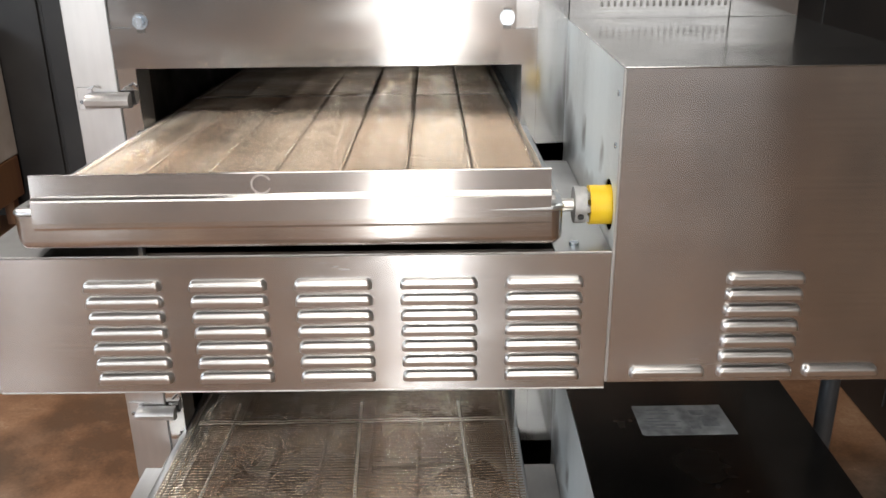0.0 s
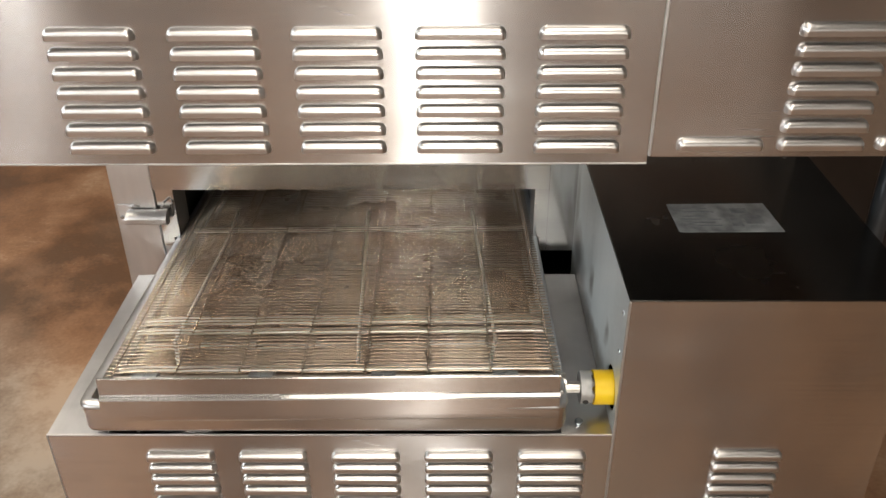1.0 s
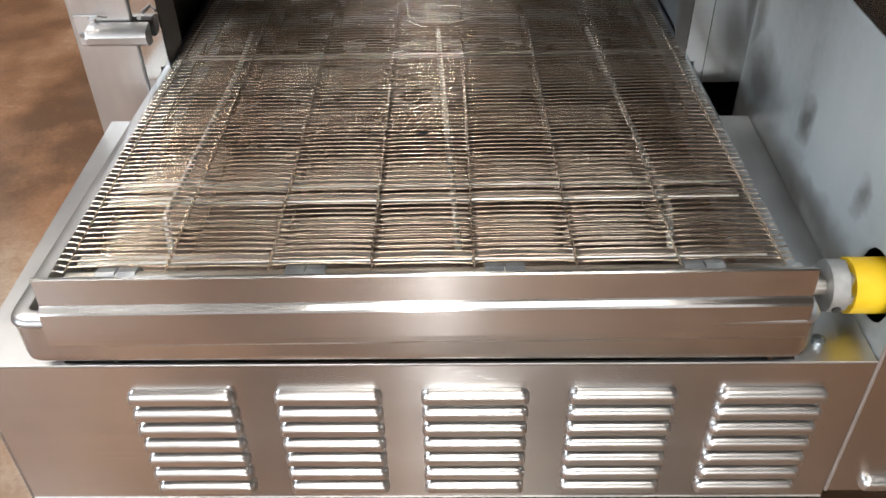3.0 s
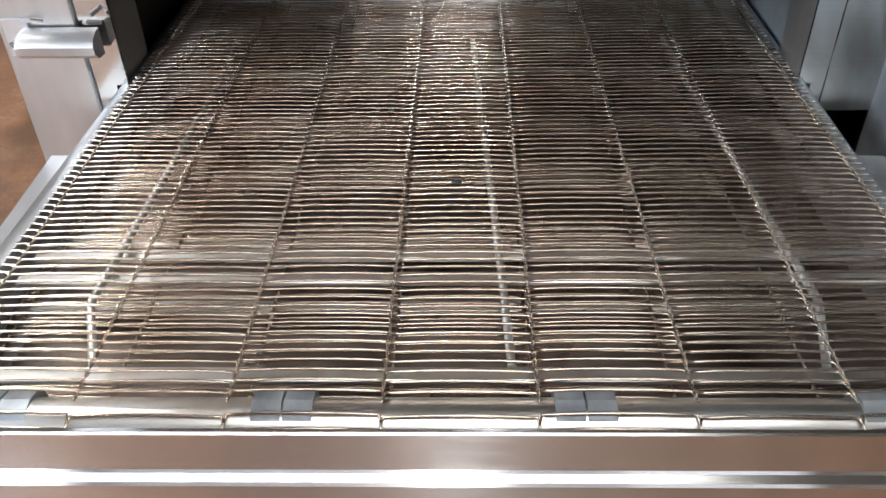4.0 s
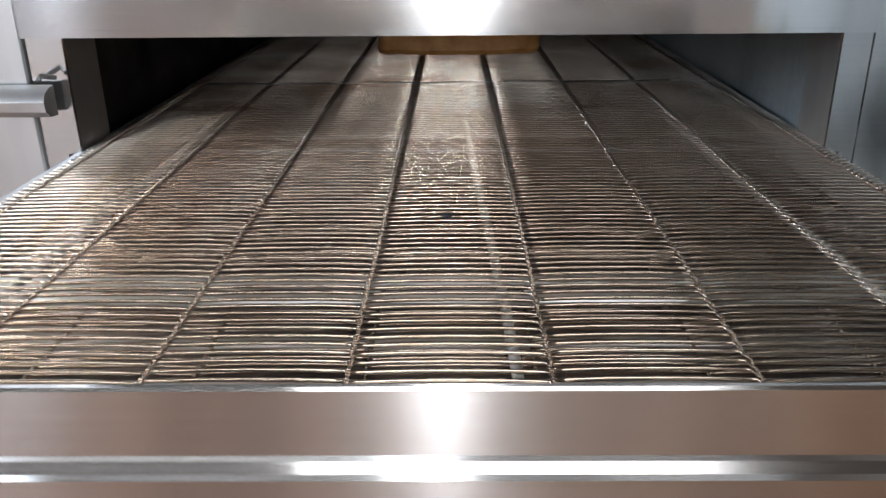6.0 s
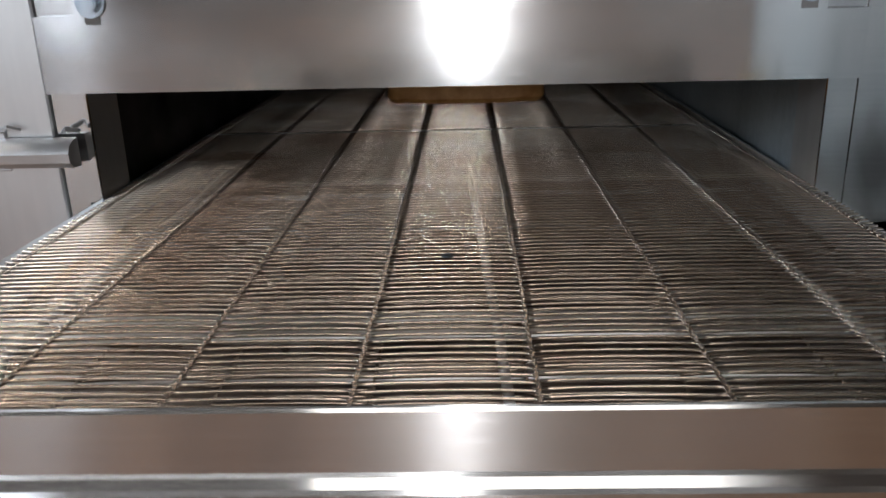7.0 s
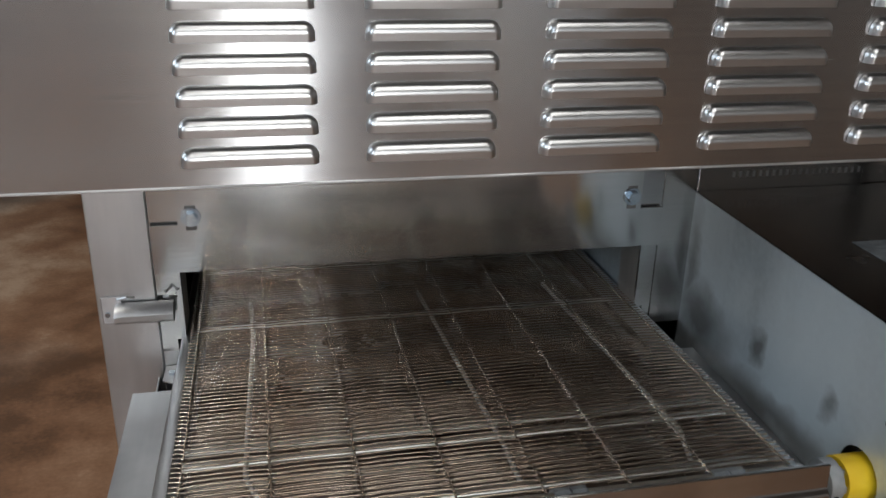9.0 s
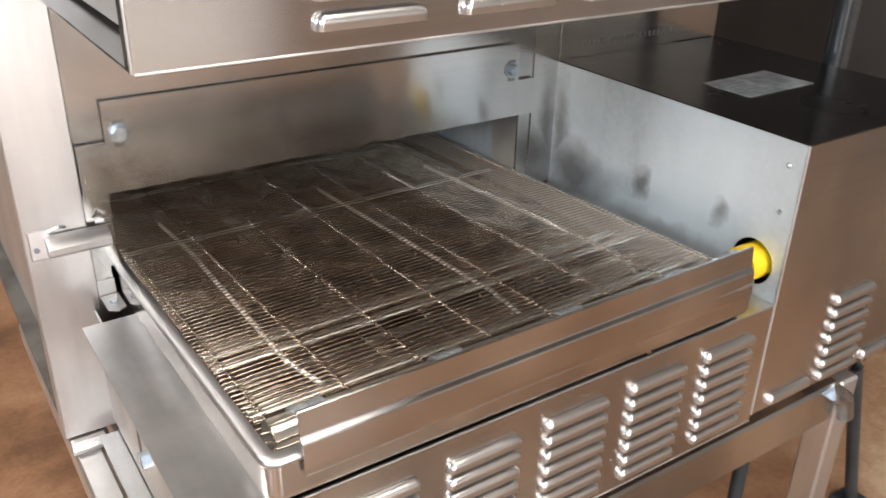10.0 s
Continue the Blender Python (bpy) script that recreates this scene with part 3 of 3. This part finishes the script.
def tilted(y, z, rx, rz=0.0):
    """The pose of a thing that leans about a crosswise line through y and z."""
    return pose(0, y, z, math.degrees(rx), 0, math.degrees(rz)) @ pose(0, -y, -z)


def conveyor():
    root = thing("conveyor", "wire mesh conveyor on a steel support frame", "conveyor", "oven conveyors")
    top, low, ay, az, rad = 0.8682, 0.8415, -0.318, 0.8545, 0.0135
    # support frame
    for x0, x1, x2 in ((-0.1720, -0.1790, -0.1660), (0.0175, 0.0270, 0.0290), (0.1680, 0.1800, 0.1725)):
        bm = tube(bmesh.new(), ((x0 - 0.003, 0.08, top - 0.0040), (x0, 0.0, top - 0.0040), (x1, -0.243, top - 0.0040), (x1, -0.2475, top - 0.0046), (x2, -0.2850, 0.8575)), 0.0021, 10)
        smooth(part("support_rod", bm, ROD, root, "bright steel support rod bent down at its end"))
    for y, z in ((-0.2900, 0.8570), (-0.2205, 0.8590), (-0.1980, 0.8575), (0.0350, 0.8590), (0.25, 0.838), (0.48, 0.838), (-0.1600, 0.8375), (-0.2180, 0.8375)):
        part("cross_bar", boxes((-0.228, 0.236, y - 0.0045, y + 0.0045, z - 0.0015, z + 0.0015), bevel=0.0006), BAR, root)
    for x0, x1 in ((-0.2320, -0.2300), (0.2380, 0.2400)):
        part("side_bar", boxes((x0, x1, -0.330, 0.9, 0.834, 0.8450), bevel=0.0006), STEEL, root)
    smooth(part("drive_shaft", rod((-0.226, ay, az), (0.250, ay, az), 0.0121, 28), BAR, root, "polished drive shaft"))
    for x in (-0.1930, -0.0705, 0.0585, 0.1870):
        bm = bmesh.new()
        for a, b in ((-0.0130, -0.0005), (0.0005, 0.0130)):
            tube(bm, ((x + a, ay + 0.002, az), (x + a + 0.0015, ay + 0.002, az), (x + b - 0.0015, ay + 0.002, az), (x + b, ay + 0.002, az)), 0.0137, 12)
        smooth(part("sprocket", bm, SPROCKET, root, "grey two-piece sprocket under the belt"), 25)
    outer = [(-0.3598, 0.8986), (-0.3618, 0.8989), (-0.3626, 0.8981), (-0.3633, 0.8800), (-0.3640, 0.8787), (-0.3664, 0.8765), (-0.3671, 0.8750), (-0.3677, 0.8560), (-0.3675, 0.8515), (-0.3664, 0.8492)]
    inner = [(-0.3654, 0.8494), (-0.3663, 0.8520), (-0.3665, 0.8560), (-0.3659, 0.8748), (-0.3630, 0.8778), (-0.3622, 0.8796), (-0.3615, 0.8975), (-0.3598, 0.8975)]
    lip = part("front_lip", slab(outer + inner, "x", -0.2215, 0.2375), LIP, root, "upright brushed steel front lip with a folded crease")
    part("end_cap", boxes((0.2375, 0.2440, -0.350, -0.338, 0.850, 0.870), bevel=0.001), RIM, root)
    # the belt: the far stretch is one mesh, the near wires are single
    bm = bmesh.new()
    y = 0.1269
    while y < 0.90:
        if not 0.2460 < y < 0.2524:
            strand(bm, y, top)
        y += 0.00635
    y = 0.0650
    while y < 0.40:
        strand(bm, y, low - 0.004, 1, 4)
        y += 0.00635
    belt = smooth(part("wire_belt", bm, WIRE, root, "flat woven stainless wire belt"), 80)
    belt["kind"] = "stuff"
    src = {}
    for key, hook in (("up", -1), ("down", 1)):
        src[key] = smooth(part("wire", strand(bmesh.new(), 0, 0, hook), WIRE, belt), 80)
    first = {"up": True, "down": True}

    def wire(key, yy, zz, rx=0.0):
        if first[key]:
            ob, first[key] = src[key], False
        else:
            ob = new("wire", src[key].data)
            ob.parent = belt
        ob.location = (random.uniform(-0.0003, 0.0003), yy + random.uniform(-0.00012, 0.00012), zz + random.uniform(-0.00006, 0.00006))
        ob.rotation_euler = (rx, 0, random.uniform(-0.0004, 0.0004))

    for k in range(69):
        wire("up", ay + 0.0068 + 0.00635 * k, top)
    for a in (115, 142, 169, 196, 223, 250):
        t = radians(a)
        wire("up", ay + rad * math.cos(t), az + rad * math.sin(t), t - math.pi / 2)
    for k in range(60):
        wire("down", ay + 0.003 + 0.00635 * k, low)
    return root


lower_belt = conveyor()
lower_belt.matrix_basis = tilted(-0.318, 0.8545, TILT, 0.011)
upper_belt = copy_thing(lower_belt, pose(0, 0, DECK) @ lower_belt.matrix_basis)
lip = [o for o in upper_belt.children if o.name.startswith("front_lip")][0]
bm = bmesh.new()
ring = [[bm.verts.new((-0.018 + r * math.cos(a), -0.36325 + 0.040 * r * math.sin(a), 0.8883 + 0.95 * r * math.sin(a))) for a in (math.pi * (0.15 + 1.7 * k / 20) for k in range(21))] for r in (0.0078, 0.0086, 0.0094)]
for a, b in zip(ring, ring[1:]):
    for k in range(20):
        bm.faces.new((a[k], a[k + 1], b[k + 1], b[k]))
part("stain", bm, STAIN, lip, "dark ring stain")


def crumb_tray():
    """A shallow pan with rounded front corners and a rolled rim."""
    root = thing("crumb_tray", "shallow steel crumb tray with rolled rim and rounded corners", "tray", "crumb trays")

    def outline(inset, n=7, rc=0.013):
        x0, x1, y0 = -0.2475 + inset, 0.2480 - inset, -0.3655 + inset
        rr = max(rc - inset, 0.004)
        pts = [(x0, 0.55)]
        pts += [(x0 + rr - rr * math.cos(a), y0 + rr - rr * math.sin(a)) for a in (math.pi / 2 * k / n for k in range(n + 1))]
        pts += [(x1 - rr + rr * math.sin(a), y0 + rr - rr * math.cos(a)) for a in (math.pi / 2 * k / n for k in range(n + 1))]
        pts.append((x1, 0.55))
        return pts

    prof = [(0.0014, 0.8620), (0.0004, 0.8628), (0.0000, 0.8642), (0.0007, 0.8662), (0.0026, 0.8676), (0.0098, 0.8684), (0.0112, 0.8680), (0.0117, 0.8660), (0.0122, 0.8560), (0.0132, 0.8360), (0.0165, 0.8305), (0.0200, 0.8295)]
    bm = bmesh.new()
    rings = [[bm.verts.new((x, y, z)) for x, y in outline(i)] for i, z in prof]
    for a, b in zip(rings, rings[1:]):
        for k in range(len(a) - 1):
            bm.faces.new((a[k], a[k + 1], b[k + 1], b[k]))
    smooth(part("rim", bm, LEDGE, root, "rolled bright tray rim and sloping wall"), 50)
    bm = slab(outline(0.0190), "z", 0.8278, 0.8297)
    part("pan", bm, PAN, root, "stained steel pan floor")
    bm = bmesh.new()
    rings = [[bm.verts.new((x, y, z)) for x, y in outline(i)] for i, z in ((0.0012, 0.8630), (0.0014, 0.8390), (0.0022, 0.8350), (0.0050, 0.8315), (0.0100, 0.8295), (0.0240, 0.8277))]
    for a, b in zip(rings, rings[1:]):
        for k in range(len(a) - 1):
            bm.faces.new((a[k], a[k + 1], b[k + 1], b[k]))
    smooth(part("outer_wall", bm, LIP, root), 50)
    return root


lower_tray = crumb_tray()
lower_tray.matrix_basis = tilted(-0.35, 0.8545, TILT)
upper_tray = copy_thing(lower_tray, pose(0.003, 0, DECK) @ lower_tray.matrix_basis)

# ---- food on the lower belt ----
bm = bmesh.new()
rings = []
for inset, z in ((0.012, 0.0), (0.003, 0.0012), (0.0, 0.006), (0.001, 0.015), (0.004, 0.021), (0.012, 0.0245), (0.030, 0.0235)):
    ring = []
    for k in range(48):
        a = 2 * math.pi * (k + 0.5) / 48
        c, sn = math.cos(a), math.sin(a)
        ring.append(bm.verts.new((0.004 + math.copysign(abs(c) ** 0.32, c) * (0.094 - inset) * (1 + 0.012 * math.sin(7 * a)), math.copysign(abs(sn) ** 0.32, sn) * (0.094 - inset) * (1 + 0.012 * math.cos(5 * a)), z + 0.0008 * math.sin(9 * a))))
    rings.append(ring)
for a, b in zip(rings, rings[1:]):
    for k in range(48):
        bm.faces.new((a[k], a[(k + 1) % 48], b[(k + 1) % 48], b[k]))
bm.faces.new(rings[0])
bm.faces.new(rings[-1])
bread = smooth(part("flatbread", bm, CRUST))
bread.matrix_basis = pose(0, 0.510, 0.8363, math.degrees(TILT))
tagged(bread, "square baked flatbread with a browned crust on the wire belt", "bread")

bm = bmesh.new()
bmesh.ops.create_icosphere(bm, subdivisions=2, radius=0.0022)
for v in bm.verts:
    v.co = Vector((v.co.x * 1.5 + 0.001, v.co.y * (1.0 + 0.2 * math.sin(900 * v.co.x)) - 0.1415, v.co.z * 0.5 + 0.8630))
tagged(smooth(part("crumb", bm, RUBBER)), "small burnt crumb lying on the wire belt", "crumb")

# ---- stand ----
stand = thing("oven_stand", "steel stand of square tubes under the stacked ovens", "stand")
part("front_rail", boxes((-0.195, 0.47, -0.352, -0.326, 0.606, 0.662), bevel=0.003), STEEL, stand)
part("back_rail", boxes((-0.16, 0.53, 0.90, 0.94, 0.625, 0.672), bevel=0.003), STEEL, stand)
for x, y0, y1 in ((-0.303, -0.22, 0.30), (-0.258, -0.25, 0.9), (0.485, -0.326, 0.9)):
    part("side_rail", boxes((x - 0.014, x + 0.014, y0, y1, 0.625, 0.656), bevel=0.003), POST, stand)
for x, y in ((-0.215, -0.338), (0.487, -0.338), (-0.15, 0.92), (0.53, 0.92)):
    leg = part("leg", boxes((x - 0.017, x + 0.017, y - 0.017, y + 0.017, 0.03, 0.660), bevel=0.003), POST, stand)
    part("foot", rod((x, y, 0.0), (x, y, 0.03), 0.022, 16), RUBBER, leg)
smooth(part("corner_bracket", tube(bmesh.new(), ((0.455, -0.356, 0.655), (0.475, -0.358, 0.640), (0.487, -0.358, 0.610)), 0.011, 10), ZINC, stand, "shiny zinc corner bracket"))
bm = slab([(-0.232, 0.661), (-0.190, 0.661), (-0.205, 0.640), (-0.222, 0.610)], "y", -0.3565, -0.354)
part("gusset", bm, BLACK, stand, "black corner gusset")
part("bolt", rod((-0.212, -0.3566, 0.645), (-0.212, -0.361, 0.645), 0.007, 6), ZINC, stand)
part("end_cap", rod((-0.318, -0.005, 0.664), (-0.285, -0.005, 0.664), 0.009, 12), RIM, stand)

# ---- round about ----
post = thing("steel_post", "dark steel tube post standing beside the drive housings", "post")
smooth(part("tube", rod((0.616, -0.16, 0.012), (0.616, -0.16, 1.125), 0.0115, 20), PIPE, post))
part("base_plate", boxes((0.576, 0.656, -0.20, -0.12, 0.0, 0.012), bevel=0.002), PIPE, post)


pipe = thing("steel_pipe", "dark painted steel pipe with a bent top, leaning over the floor", "pipe")
bm = tube(bmesh.new(), ((1.08, -0.132, 0.0), (1.01, -0.132, 0.20), (0.946, -0.132, 0.385), (0.943, -0.132, 0.405), (0.955, -0.130, 0.422), (0.98, -0.125, 0.428), (1.06, -0.10, 0.43)), 0.0125, 16)
smooth(part("tube", bm, PIPE, pipe))
part("foot", boxes((1.05, 1.11, -0.165, -0.10, 0.0, 0.012), bevel=0.003), PIPE, pipe)

cab = thing("tall_cabinet", "tall black enamelled cabinet on the brown floor", "cabinet")
part("body", boxes((1.51, 2.4, 0.36, 4.2, 0.0, 2.3), bevel=0.01), BLACK, cab)
for y in (1.25, 2.1, 3.0):
    part("door_gap", boxes((1.506, 1.512, y, y + 0.012, 0.1, 2.2)), RUBBER, cab)

# Black block put where the background before the far wall is dark.
cab = thing("far_black_block", "wide black block standing against the far wall", "cabinet")
part("body", boxes((-3.6, -0.3, 5.4, 6.15, 0.0, 2.6), bevel=0.01), BLACK, cab)
part("plinth", boxes((-3.55, -0.35, 5.36, 5.4, 0.0, 0.12)), RUBBER, cab)


def work_table():
    """A work table with pale legs."""
    root = thing("work_table", "work table with pale painted legs", "table")
    for x in (-1.5, -0.27):
        for y in (3.1, 3.7):
            leg = part("leg", boxes((x - 0.03, x + 0.03, y - 0.03, y + 0.03, 0.03, 0.84), bevel=0.006), PALE, root, "pale painted leg")
            part("foot", rod((x, y, 0.0), (x, y, 0.03), 0.025, 12), RUBBER, leg)
    part("tabletop", boxes((-1.56, -0.21, 3.04, 3.76, 0.84, 0.88), bevel=0.006), PALE, root)
    return root


def drawer_unit():
    """A pale drawer case over a brown wooden box on short pale legs."""
    root = thing("drawer_unit", "pale drawer case over a brown wooden base", "cabinet")
    part("base_box", boxes((-3.1, -2.15, 3.0, 3.42, 0.15, 0.37), bevel=0.006), WOOD, root, "brown wooden base")
    case = part("case", boxes((-3.1, -2.15, 2.99, 3.43, 0.372, 1.05), bevel=0.006), PALE, root, "pale painted drawer case")
    for z in (0.40, 0.62, 0.84):
        part("drawer", boxes((-3.06, -2.19, 2.972, 2.99, z, z + 0.19), bevel=0.005), PALE, case)
    for x in (-3.02, -2.21):
        for y in (3.05, 3.37):
            part("leg", boxes((x - 0.028, x + 0.028, y - 0.028, y + 0.028, 0.0, 0.15), bevel=0.004), WOOD, root)
    return root


work_table()
drawer_unit()
cab = thing("dark_cabinet", "tall dark cabinet behind the drawer unit", "cabinet")
part("body", boxes((-2.7, -1.1, 3.46, 4.2, 0.06, 2.3), bevel=0.012), BLACK, cab)
part("plinth", boxes((-2.66, -1.14, 3.50, 4.16, 0.0, 0.06)), RUBBER, cab)
part("door", boxes((-2.68, -1.92, 3.445, 3.46, 0.10, 2.26), bevel=0.004), BLACK, cab)
part("door", boxes((-1.90, -1.12, 3.445, 3.46, 0.10, 2.26), bevel=0.004), BLACK, cab)
